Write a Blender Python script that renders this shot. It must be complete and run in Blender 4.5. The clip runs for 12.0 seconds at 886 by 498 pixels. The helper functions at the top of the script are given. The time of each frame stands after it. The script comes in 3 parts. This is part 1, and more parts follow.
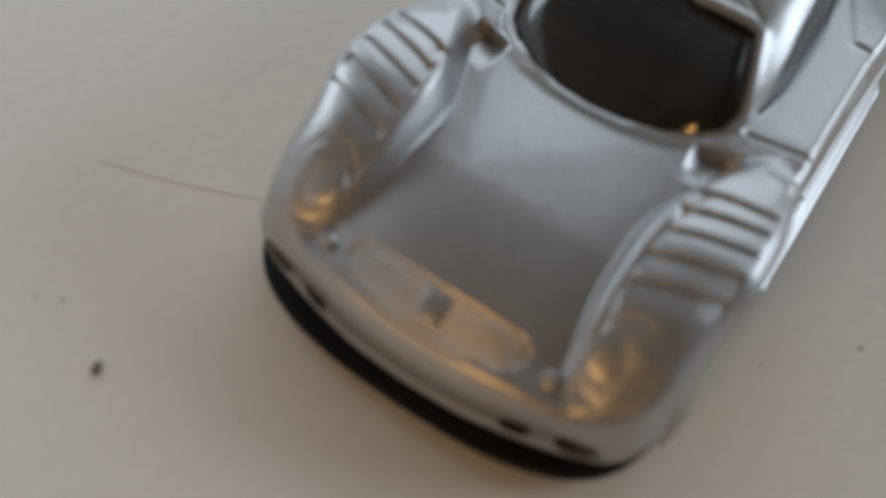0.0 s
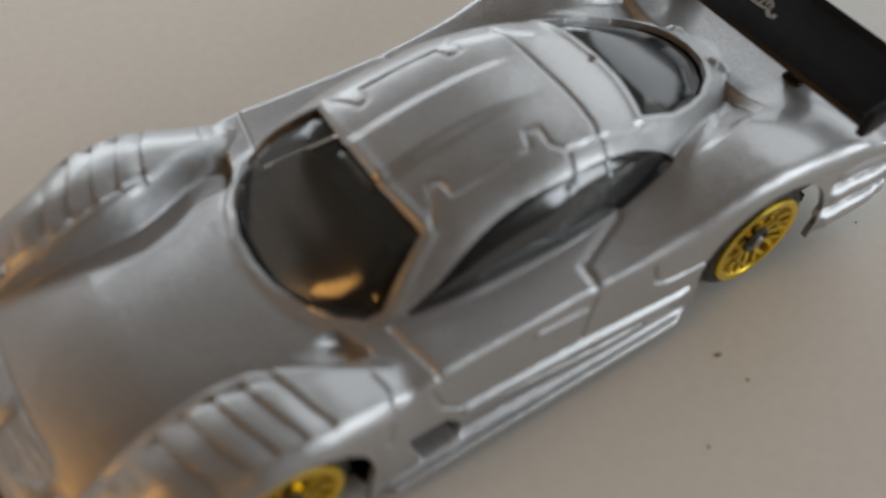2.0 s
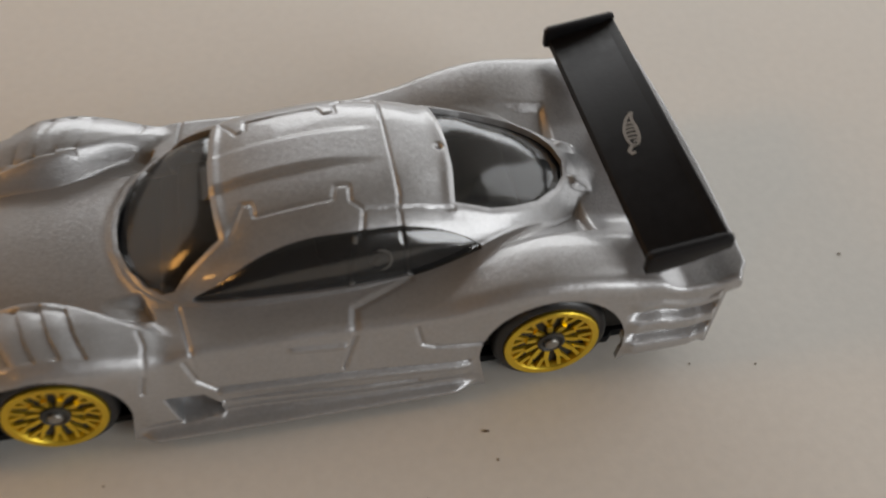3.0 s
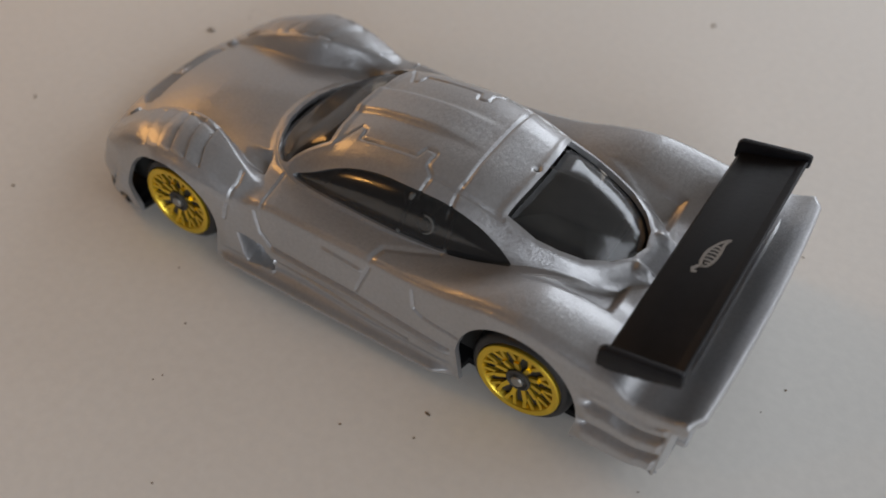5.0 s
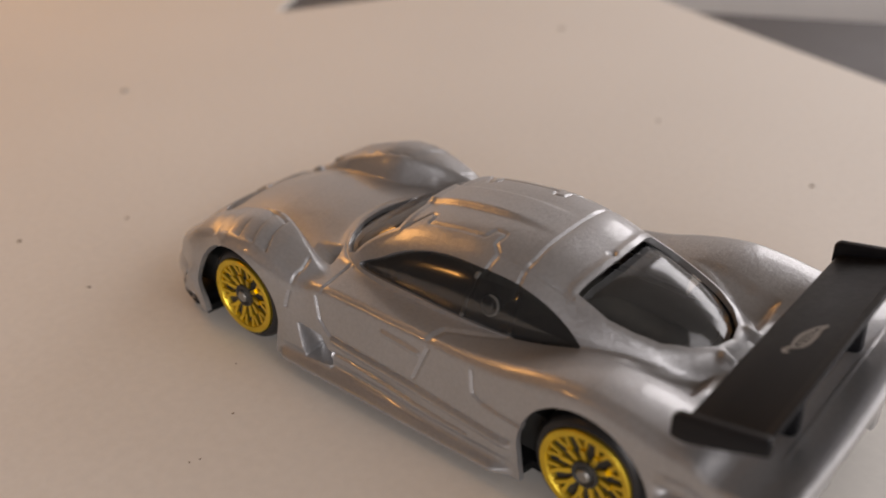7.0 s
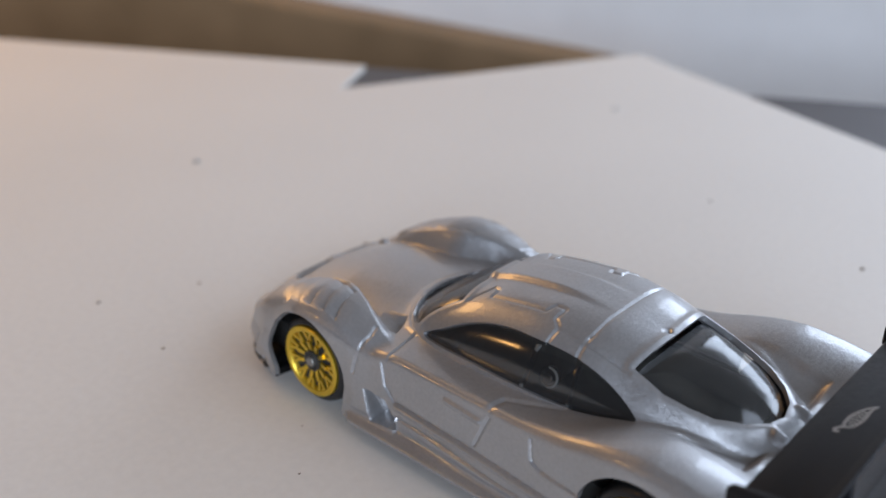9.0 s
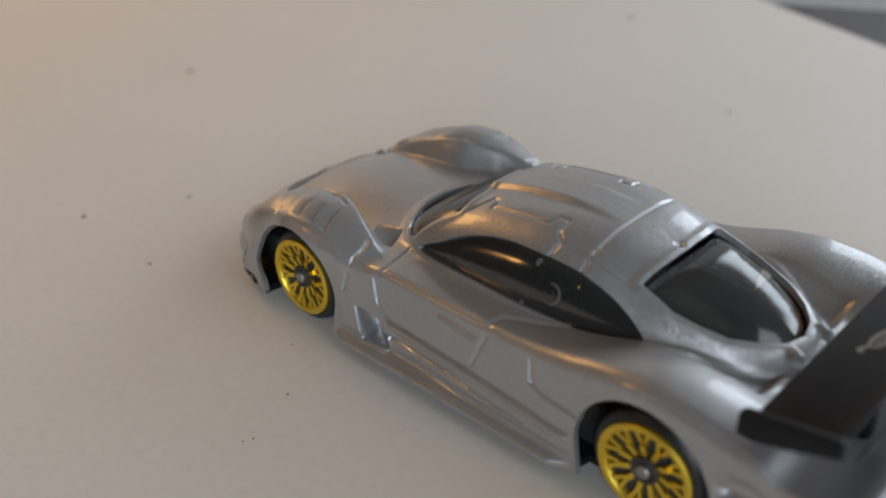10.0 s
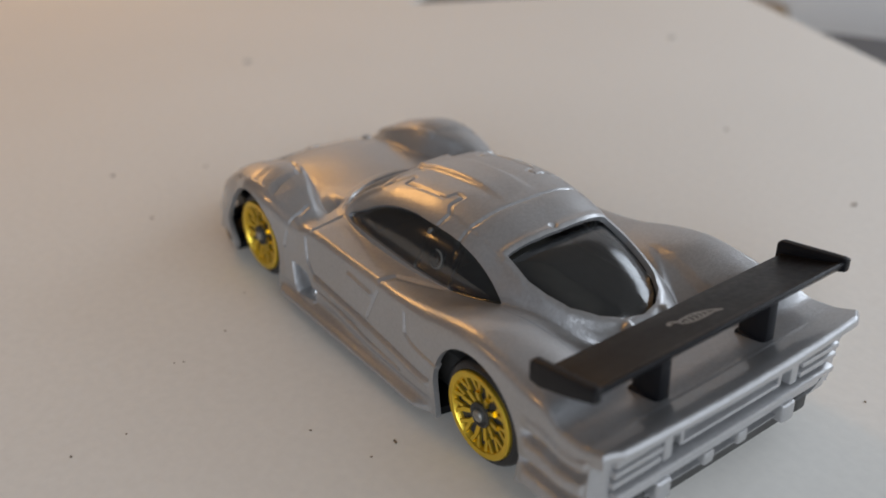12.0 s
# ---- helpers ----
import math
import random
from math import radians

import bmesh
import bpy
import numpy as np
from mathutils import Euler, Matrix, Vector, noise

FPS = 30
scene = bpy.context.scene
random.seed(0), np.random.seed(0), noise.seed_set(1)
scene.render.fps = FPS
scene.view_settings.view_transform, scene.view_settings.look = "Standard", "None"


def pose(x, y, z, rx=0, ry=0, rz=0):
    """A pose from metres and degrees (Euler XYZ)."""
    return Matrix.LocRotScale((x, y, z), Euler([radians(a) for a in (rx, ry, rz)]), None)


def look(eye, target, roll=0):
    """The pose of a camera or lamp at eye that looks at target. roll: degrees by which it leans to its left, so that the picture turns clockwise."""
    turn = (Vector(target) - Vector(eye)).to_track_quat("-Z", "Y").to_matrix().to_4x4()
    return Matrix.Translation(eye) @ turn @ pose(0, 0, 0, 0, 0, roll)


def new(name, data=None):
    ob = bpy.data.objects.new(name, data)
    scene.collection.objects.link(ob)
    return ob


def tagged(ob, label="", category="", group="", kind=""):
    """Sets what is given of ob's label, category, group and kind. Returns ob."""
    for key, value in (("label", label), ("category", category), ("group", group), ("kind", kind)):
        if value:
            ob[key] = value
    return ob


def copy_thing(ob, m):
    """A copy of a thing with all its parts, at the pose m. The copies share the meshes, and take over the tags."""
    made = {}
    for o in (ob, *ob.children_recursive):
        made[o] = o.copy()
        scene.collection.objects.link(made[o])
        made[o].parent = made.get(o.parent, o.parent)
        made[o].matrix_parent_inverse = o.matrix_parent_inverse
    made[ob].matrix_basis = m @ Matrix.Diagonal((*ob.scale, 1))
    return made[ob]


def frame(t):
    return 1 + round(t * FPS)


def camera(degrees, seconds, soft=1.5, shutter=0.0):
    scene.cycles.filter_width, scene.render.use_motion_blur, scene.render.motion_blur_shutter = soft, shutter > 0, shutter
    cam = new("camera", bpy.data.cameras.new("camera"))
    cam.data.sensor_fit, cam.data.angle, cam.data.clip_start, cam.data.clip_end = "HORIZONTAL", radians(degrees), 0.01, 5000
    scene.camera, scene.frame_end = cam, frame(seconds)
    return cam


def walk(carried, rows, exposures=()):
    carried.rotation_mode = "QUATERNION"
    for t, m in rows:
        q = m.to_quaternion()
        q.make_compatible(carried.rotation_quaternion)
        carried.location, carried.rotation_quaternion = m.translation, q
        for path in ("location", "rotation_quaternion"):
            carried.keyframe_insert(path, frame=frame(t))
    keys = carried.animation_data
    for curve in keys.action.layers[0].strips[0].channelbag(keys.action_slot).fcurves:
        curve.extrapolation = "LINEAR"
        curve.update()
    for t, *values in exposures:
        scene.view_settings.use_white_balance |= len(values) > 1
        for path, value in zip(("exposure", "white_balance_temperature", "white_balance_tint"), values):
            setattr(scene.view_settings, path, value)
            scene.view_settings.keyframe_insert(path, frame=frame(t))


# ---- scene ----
# ---- camera ----
cam = camera(48.83, 12.0, soft=1.7, shutter=0.25)
PATH = [
    (0.0, -0.06364, -0.01394, 0.05892, 35.873, -6.285, -56.013),
    (0.3, -0.06598, -0.00843, 0.05679, 34.197, -9.200, -62.827),
    (0.5, -0.06565, -0.00581, 0.06194, 34.277, -8.306, -64.926),
    (0.7, -0.06903, -0.00773, 0.06883, 35.877, -6.989, -64.471),
    (0.9, -0.07164, -0.01039, 0.07368, 36.047, -6.294, -63.123),
    (1.0, -0.07229, -0.01205, 0.07523, 36.093, -6.168, -61.945),
    (1.2, -0.07025, -0.01558, 0.07537, 36.345, -6.105, -57.778),
    (1.3, -0.06579, -0.01653, 0.07530, 35.768, -6.123, -54.589),
    (1.5, -0.05213, -0.02017, 0.07305, 35.774, -5.121, -48.441),
    (1.8, -0.03430, -0.03132, 0.07009, 37.277, -2.873, -38.885),
    (2.0, -0.02960, -0.04109, 0.06699, 37.967, -2.264, -34.069),
    (2.2, -0.02616, -0.04503, 0.06616, 39.197, -2.737, -30.697),
    (2.5, -0.01975, -0.05191, 0.06859, 41.886, -1.849, -24.983),
    (2.7, -0.00698, -0.05639, 0.07240, 40.855, 0.341, -18.699),
    (3.0, 0.00088, -0.06496, 0.07609, 42.019, -0.615, -11.454),
    (3.2, 0.00302, -0.06934, 0.08295, 42.750, 0.582, -5.003),
    (4.8, 0.04114, -0.06902, 0.07983, 44.449, -0.885, 29.637),
    (5.0, 0.04379, -0.06590, 0.07940, 43.889, -1.177, 32.687),
    (5.5, 0.04746, -0.05868, 0.07477, 42.202, -0.525, 37.856),
    (5.8, 0.05062, -0.05668, 0.06757, 50.044, 3.229, 38.649),
    (6.0, 0.05074, -0.05680, 0.06428, 52.121, 3.806, 38.783),
    (6.2, 0.05128, -0.05877, 0.06439, 54.481, 3.581, 38.413),
    (6.5, 0.05238, -0.06650, 0.06293, 58.555, 1.924, 38.856),
    (7.0, 0.05127, -0.06923, 0.06172, 60.021, 0.428, 39.472),
    (7.5, 0.05298, -0.07369, 0.06483, 64.294, 0.383, 42.380),
    (7.7, 0.05380, -0.07427, 0.06491, 65.139, 0.411, 42.451),
    (9.3, 0.05246, -0.07361, 0.06427, 63.978, 0.316, 42.452),
    (9.5, 0.05282, -0.07353, 0.06396, 64.247, 0.411, 42.525),
    (9.8, 0.05051, -0.07086, 0.06206, 61.554, 0.295, 42.537),
    (10.0, 0.05031, -0.06841, 0.06022, 59.591, 0.687, 43.309),
    (10.2, 0.05145, -0.06981, 0.06193, 58.399, 0.676, 43.771),
    (10.5, 0.06636, -0.06030, 0.06895, 58.086, 2.158, 48.283),
    (10.7, 0.07237, -0.05829, 0.06508, 59.078, 1.129, 51.570),
    (11.0, 0.07515, -0.05903, 0.06150, 60.427, 0.604, 53.043),
    (11.5, 0.07603, -0.06062, 0.06302, 61.217, 0.343, 52.749),
    (12.0, 0.07565, -0.05999, 0.06188, 60.725, 0.358, 53.007),
]
EXPOSURES = [(0.0, -0.73, 8000, 17), (0.9, -0.67, 8600, 17.5), (1.5, -0.7, 8600, 18), (2.5, -0.78, 9750, 23), (3.2, -0.71, 9900, 24), (5.0, -0.74, 8750, 24), (5.6, -0.74, 9050, 23), (6.0, -0.88, 13550, 29), (6.5, -0.62, 11450, 30), (7.0, -0.58, 10350, 32), (7.7, -0.47, 9250, 29), (9.3, -0.29, 7300, 22), (10.0, -0.64, 8300, 20), (10.5, -0.62, 8600, 22), (11.0, -0.62, 9350, 28), (12.0, -0.54, 8350, 22)]
# the lens is focused on the car, so the wall behind is soft
cam.data.dof.use_dof, cam.data.dof.focus_distance, cam.data.dof.aperture_fstop = True, 0.096, 22.0
walk(cam, [(t, pose(*p)) for t, *p in PATH], EXPOSURES)

# ---- light ----
world = bpy.data.worlds.new("room_light")
scene.world = world
world.use_nodes = True
world.node_tree.nodes["Background"].inputs["Color"].default_value = (0.75, 0.85, 1.0, 1)
world.node_tree.nodes["Background"].inputs["Strength"].default_value = 0.3


def area_lamp(name, m, w, h, power, color):
    data = bpy.data.lights.new(name, "AREA")
    data.shape, data.size, data.size_y, data.energy, data.color = "RECTANGLE", w, h, power, color
    ob = new(name, data)
    ob.matrix_world = m
    return ob


def bulb(name, place, radius, power, color):
    data = bpy.data.lights.new(name, "POINT")
    data.shadow_soft_size, data.energy, data.color = radius, power, color
    ob = new(name, data)
    ob.location = place
    return ob


TURN = Matrix.Rotation(radians(26.565), 4, "Z")
# daylight enters by three windows: past the tail, past its left corner, and low in the far wall
area_lamp("window_daylight", TURN @ look((0.88, -0.28, 0.52), (0, -0.28, 0.47)), 1.04, 0.95, 10, (0.54, 0.76, 1.0))
area_lamp("window_daylight", TURN @ look((0.36, -1.28, 0.50), (0.36, 0, 0.45)), 0.62, 0.70, 18, (0.54, 0.76, 1.0))
area_lamp("window_daylight", TURN @ look((0.455, 0.25, 0.14), (0.455, -0.30, 0.10)), 0.77, 0.11, 2.2, (0.54, 0.76, 1.0))
# two warm lamps: one beyond the nose, one off towards the near corner
bulb("room_lamp", (-0.37, 0.02, 0.25), 0.07, 1.5, (1.0, 0.60, 0.22))
bulb("room_lamp", (-0.36, -0.46, 0.27), 0.022, 0.70, (1.0, 0.60, 0.22))


# ---- materials ----
def material(name, color, rough=0.5, metal=0.0, coat=0.0, coat_rough=0.1, scale=400.0, vary=0.08, bump=0.0, bump_scale=None, big=20.0, spec=0.5):
    m = bpy.data.materials.new(name)
    m.use_nodes = True
    t = m.node_tree
    n, link = t.nodes, t.links
    b = n["Principled BSDF"]
    b.inputs["Metallic"].default_value = metal
    b.inputs["Coat Weight"].default_value, b.inputs["Coat Roughness"].default_value = coat, coat_rough
    b.inputs["Specular IOR Level"].default_value = spec
    co = n.new("ShaderNodeTexCoord")
    fine, wide = n.new("ShaderNodeTexNoise"), n.new("ShaderNodeTexNoise")
    fine.inputs["Scale"].default_value, fine.inputs["Detail"].default_value = scale, 4
    wide.inputs["Scale"].default_value, wide.inputs["Detail"].default_value = big, 3
    add = n.new("ShaderNodeMath")
    add.operation = "ADD"
    ramp = n.new("ShaderNodeMapRange")
    ramp.inputs["From Min"].default_value, ramp.inputs["From Max"].default_value = 0.6, 1.4
    ramp.inputs["To Min"].default_value, ramp.inputs["To Max"].default_value = 1 - vary, 1 + vary
    mix = n.new("ShaderNodeVectorMath")
    mix.operation = "SCALE"
    mix.inputs[0].default_value = color
    rr = n.new("ShaderNodeMapRange")
    rr.inputs["From Min"].default_value, rr.inputs["From Max"].default_value = 0.6, 1.4
    rr.inputs["To Min"].default_value, rr.inputs["To Max"].default_value = rough * (1 - vary), rough * (1 + vary)
    for tex in (fine, wide):
        link.new(co.outputs["Object"], tex.inputs["Vector"])
    link.new(fine.outputs["Fac"], add.inputs[0])
    link.new(wide.outputs["Fac"], add.inputs[1])
    link.new(add.outputs[0], ramp.inputs["Value"])
    link.new(add.outputs[0], rr.inputs["Value"])
    link.new(ramp.outputs[0], mix.inputs["Scale"])
    link.new(mix.outputs[0], b.inputs["Base Color"])
    link.new(rr.outputs[0], b.inputs["Roughness"])
    if bump:
        grain, bp = n.new("ShaderNodeTexNoise"), n.new("ShaderNodeBump")
        grain.inputs["Scale"].default_value, grain.inputs["Detail"].default_value = bump_scale or scale, 3
        bp.inputs["Strength"].default_value, bp.inputs["Distance"].default_value = 1.0, bump
        link.new(co.outputs["Object"], grain.inputs["Vector"])
        link.new(grain.outputs["Fac"], bp.inputs["Height"])
        link.new(bp.outputs["Normal"], b.inputs["Normal"])
    return m


def glass_material(name, tint, rough=0.03):
    m = bpy.data.materials.new(name)
    m.use_nodes = True
    n, link = m.node_tree.nodes, m.node_tree.links
    n.remove(n["Principled BSDF"])
    clear, gloss, mix, fr = n.new("ShaderNodeBsdfTransparent"), n.new("ShaderNodeBsdfGlossy"), n.new("ShaderNodeMixShader"), n.new("ShaderNodeFresnel")
    clear.inputs["Color"].default_value = (*tint, 1)
    gloss.inputs["Roughness"].default_value = rough
    fr.inputs["IOR"].default_value = 2.0
    link.new(fr.outputs[0], mix.inputs["Fac"])
    link.new(clear.outputs[0], mix.inputs[1])
    link.new(gloss.outputs[0], mix.inputs[2])
    # pale diffuse share: some dust, and a stand-in for missing pale reflections
    pale_lift, haze = n.new("ShaderNodeBsdfDiffuse"), n.new("ShaderNodeMixShader")
    pale_lift.inputs["Color"].default_value = (0.30, 0.32, 0.34, 1)
    haze.inputs["Fac"].default_value = 0.05
    link.new(mix.outputs[0], haze.inputs[1])
    link.new(pale_lift.outputs[0], haze.inputs[2])
    link.new(haze.outputs[0], n["Material Output"].inputs["Surface"])
    return m


PAINT = material("silver_paint", (0.41, 0.41, 0.415), 0.39, 0.67, 0.65, 0.08, scale=2600, vary=0.12, big=70)


def flakes(m, scale, tilt):
    """Metal flakes under the varnish: small cells, each tilted its own way."""
    n, link = m.node_tree.nodes, m.node_tree.links
    co, cell, geo = n.new("ShaderNodeTexCoord"), n.new("ShaderNodeTexVoronoi"), n.new("ShaderNodeNewGeometry")
    sub, mad, unit = n.new("ShaderNodeVectorMath"), n.new("ShaderNodeVectorMath"), n.new("ShaderNodeVectorMath")
    cell.inputs["Scale"].default_value = scale
    sub.operation, mad.operation, unit.operation = "SUBTRACT", "MULTIPLY_ADD", "NORMALIZE"
    sub.inputs[1].default_value = (0.5, 0.5, 0.5)
    mad.inputs[1].default_value = (tilt, tilt, tilt)
    link.new(co.outputs["Object"], cell.inputs["Vector"])
    link.new(cell.outputs["Color"], sub.inputs[0])
    link.new(sub.outputs[0], mad.inputs[0])
    link.new(geo.outputs["Normal"], mad.inputs[2])
    link.new(mad.outputs[0], unit.inputs[0])
    link.new(unit.outputs[0], n["Principled BSDF"].inputs["Normal"])


flakes(PAINT, 15000, 0.22)
BLACK = material("black_plastic", (0.009, 0.009, 0.0105), 0.44, 0, scale=1500, vary=0.25, bump=0.00001, bump_scale=2500, big=90, spec=0.2)
TYRE = material("tyre_rubber", (0.014, 0.014, 0.015), 0.38, 0, scale=1200, vary=0.3, big=150)
GOLD = material("gold_plate", (0.88, 0.60, 0.08), 0.34, 0.9, scale=900, vary=0.12, big=160)
AXLE = material("axle_steel", (0.30, 0.29, 0.27), 0.4, 0.7, scale=900, vary=0.2)
DARK = material("dark_interior", (0.035, 0.034, 0.032), 0.55, 0, scale=600, vary=0.3)
BASE = material("base_black", (0.006, 0.006, 0.0065), 0.5, 0, scale=1500, vary=0.25, big=90, spec=0.15)
INTERIOR = material("cabin_plastic", (0.14, 0.135, 0.12), 0.5, 0, scale=700, vary=0.3, big=120)
INK = material("pale_print", (0.27, 0.27, 0.26), 0.6, 0, scale=3000, vary=0.35)
CARD = material("white_card", (0.74, 0.71, 0.66), 0.62, 0, scale=900, vary=0.05, bump=0.000012, bump_scale=1800, big=14, spec=0.3)
DESK = material("dark_desk", (0.075, 0.07, 0.072), 0.5, 0, scale=120, vary=0.2, big=12)
WALL = material("wall_paint", (0.62, 0.60, 0.57), 0.8, 0, scale=60, vary=0.05, bump=0.0003, bump_scale=300, big=3)
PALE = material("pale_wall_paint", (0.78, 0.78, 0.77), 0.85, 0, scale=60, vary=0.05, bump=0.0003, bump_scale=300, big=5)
BROWN = material("plain_brown", (0.27, 0.175, 0.095), 0.6, 0, scale=50, vary=0.2, big=6)
CEILING = material("ceiling_paint", (0.42, 0.38, 0.33), 0.85, 0, scale=60, vary=0.05, big=3)
FLOOR = material("floor_boards", (0.20, 0.13, 0.08), 0.5, 0, scale=30, vary=0.25, big=4)
TAUPE = material("taupe_wall_paint", (0.17, 0.145, 0.12), 0.8, 0, scale=60, vary=0.06, big=4)
WOOD = material("brown_wood", (0.13, 0.068, 0.03), 0.5, 0, scale=40, vary=0.3, big=4)
CLEAR = material("grey_plastic", (0.11, 0.11, 0.105), 0.25, 0, scale=900, vary=0.2)
CRUMB = material("crumb_brown", (0.21, 0.15, 0.10), 0.8, 0, scale=4000, vary=0.4)
FIBRE = material("grey_fibre", (0.42, 0.39, 0.35), 0.8, 0, scale=4000, vary=0.3)


GLASS = glass_material("smoked_glass", (0.36, 0.36, 0.34), 0.15)


# ---- mesh tools (millimetres in, metres out) ----
def mesh_object(name, verts, faces, mat, parent=None, label="", smooth=True, at=(0, 0, 0)):
    me = bpy.data.meshes.new(name)
    me.from_pydata((np.asarray(verts, float) * 0.001).tolist(), [], [tuple(int(i) for i in f) for f in faces])
    me.validate()
    me.update()
    me.materials.append(mat)
    if smooth:
        me.polygons.foreach_set("use_smooth", [True] * len(me.polygons))
    ob = new(name, me)
    ob.location = [c * 0.001 for c in at]
    if parent:
        ob.parent = parent
    if label:
        tagged(ob, label)
    return ob


def part(name, bm, mat, parent, label="", smooth=True, at=(0, 0, 0)):
    """A bmesh in millimetres, linked as one mesh under its thing."""
    bmesh.ops.recalc_face_normals(bm, faces=bm.faces)
    bmesh.ops.scale(bm, vec=(0.001,) * 3, verts=bm.verts)
    me = bpy.data.meshes.new(name)
    bm.to_mesh(me)
    bm.free()
    me.materials.append(mat)
    if smooth:
        me.polygons.foreach_set("use_smooth", [True] * len(me.polygons))
        me.set_sharp_from_angle(angle=radians(38))
    ob = new(name, me)
    ob.location = [c * 0.001 for c in at]
    if parent:
        ob.parent = parent
    if label:
        tagged(ob, label)
    return ob


def box_bm(x0, x1, y0, y1, z0, z1, bevel=0.15, segments=2):
    bm = bmesh.new()
    bmesh.ops.create_cube(bm, size=1)
    for v in bm.verts:
        v.co = ((x0 + x1) / 2 + v.co.x * (x1 - x0), (y0 + y1) / 2 + v.co.y * (y1 - y0), (z0 + z1) / 2 + v.co.z * (z1 - z0))
    if bevel:
        bmesh.ops.bevel(bm, geom=bm.edges[:], offset=bevel, segments=segments, affect="EDGES", profile=0.5)
    return bm


def prism_bm(points, lift, bevel=0.0):
    """A closed outline of 3D points, thickened by the vector lift."""
    bm = bmesh.new()
    f = bm.faces.new([bm.verts.new(p) for p in points])
    r = bmesh.ops.extrude_face_region(bm, geom=[f])
    bmesh.ops.translate(bm, vec=lift, verts=[e for e in r["geom"] if isinstance(e, bmesh.types.BMVert)])
    bmesh.ops.recalc_face_normals(bm, faces=bm.faces)
    if bevel:
        bmesh.ops.bevel(bm, geom=bm.edges[:], offset=bevel, segments=2, affect="EDGES", profile=0.5)
    return bm


def lathe_bm(profile, steps=64, axis="y"):
    """Profile of (radius, along) turned about the y axis."""
    bm = bmesh.new()
    rings = []
    for k in range(steps):
        a = 2 * math.pi * k / steps
        rings.append([bm.verts.new((r * math.cos(a), s, r * math.sin(a))) for r, s in profile])
    for k in range(steps):
        p, q = rings[k], rings[(k + 1) % steps]
        for i in range(len(profile) - 1):
            bm.faces.new((p[i], p[i + 1], q[i + 1], q[i]))
    bmesh.ops.remove_doubles(bm, verts=bm.verts, dist=1e-5)
    return bm


def spline(points):
    """A smooth function through (x, value) pairs that does not overshoot."""
    xs, ys = np.array([p[0] for p in points], float), np.array([p[1] for p in points], float)
    h, d = np.diff(xs), np.diff(ys) / np.diff(xs)
    m = np.zeros(len(xs))
    m[0], m[-1] = d[0], d[-1]
    for i in range(1, len(xs) - 1):
        m[i] = 0 if d[i - 1] * d[i] <= 0 else (h[i - 1] + h[i]) * 3 / ((2 * h[i] + h[i - 1]) / d[i - 1] + (h[i] + 2 * h[i - 1]) / d[i])

    def f(x):
        x = np.clip(x, xs[0], xs[-1])
        i = np.clip(np.searchsorted(xs, x) - 1, 0, len(xs) - 2)
        t = (x - xs[i]) / h[i]
        return ys[i] * (1 + 2 * t) * (1 - t) ** 2 + h[i] * m[i] * t * (1 - t) ** 2 + ys[i + 1] * t * t * (3 - 2 * t) + h[i] * m[i + 1] * t * t * (t - 1)

    return f


def smax(a, b, k):
    h = np.clip(0.5 + 0.5 * (a - b) / k, 0, 1)
    return b + (a - b) * h + k * h * (1 - h)


def step(x, lo, hi):
    t = np.clip((x - lo) / (hi - lo), 0, 1)
    return t * t * (3 - 2 * t)


def line_distance(px, py, points):
    """Distance in the plane from each (px, py) to a polyline."""
    best = np.full(px.shape, 1e9)
    for (ax, ay), (bx, by) in zip(points[:-1], points[1:]):
        dx, dy = bx - ax, by - ay
        t = np.clip(((px - ax) * dx + (py - ay) * dy) / (dx * dx + dy * dy + 1e-12), 0, 1)
        best = np.minimum(best, np.hypot(px - ax - t * dx, py - ay - t * dy))
    return best


def inside_distance(px, py, points):
    """Signed distance to a closed outline, negative inside."""
    d = line_distance(px, py, list(points) + [points[0]])
    odd = np.zeros(px.shape, bool)
    for (ax, ay), (bx, by) in zip(points, list(points[1:]) + [points[0]]):
        hit = ((ay > py) != (by > py)) & (px < (bx - ax) * (py - ay) / (by - ay + 1e-12) + ax)
        odd ^= hit
    return np.where(odd, -d, d)


def rounded(points, n=8):
    """A closed outline smoothed through its corners (Catmull-Rom)."""
    out, k = [], len(points)
    for i in range(k):
        p0, p1, p2, p3 = (np.array(points[(i + j) % k], float) for j in (-1, 0, 1, 2))
        for s in range(n):
            t = s / n
            out.append(tuple(0.5 * (2 * p1 + (p2 - p0) * t + (2 * p0 - 5 * p1 + 4 * p2 - p3) * t * t + (3 * p1 - p0 - 3 * p2 + p3) * t ** 3)))
    return out


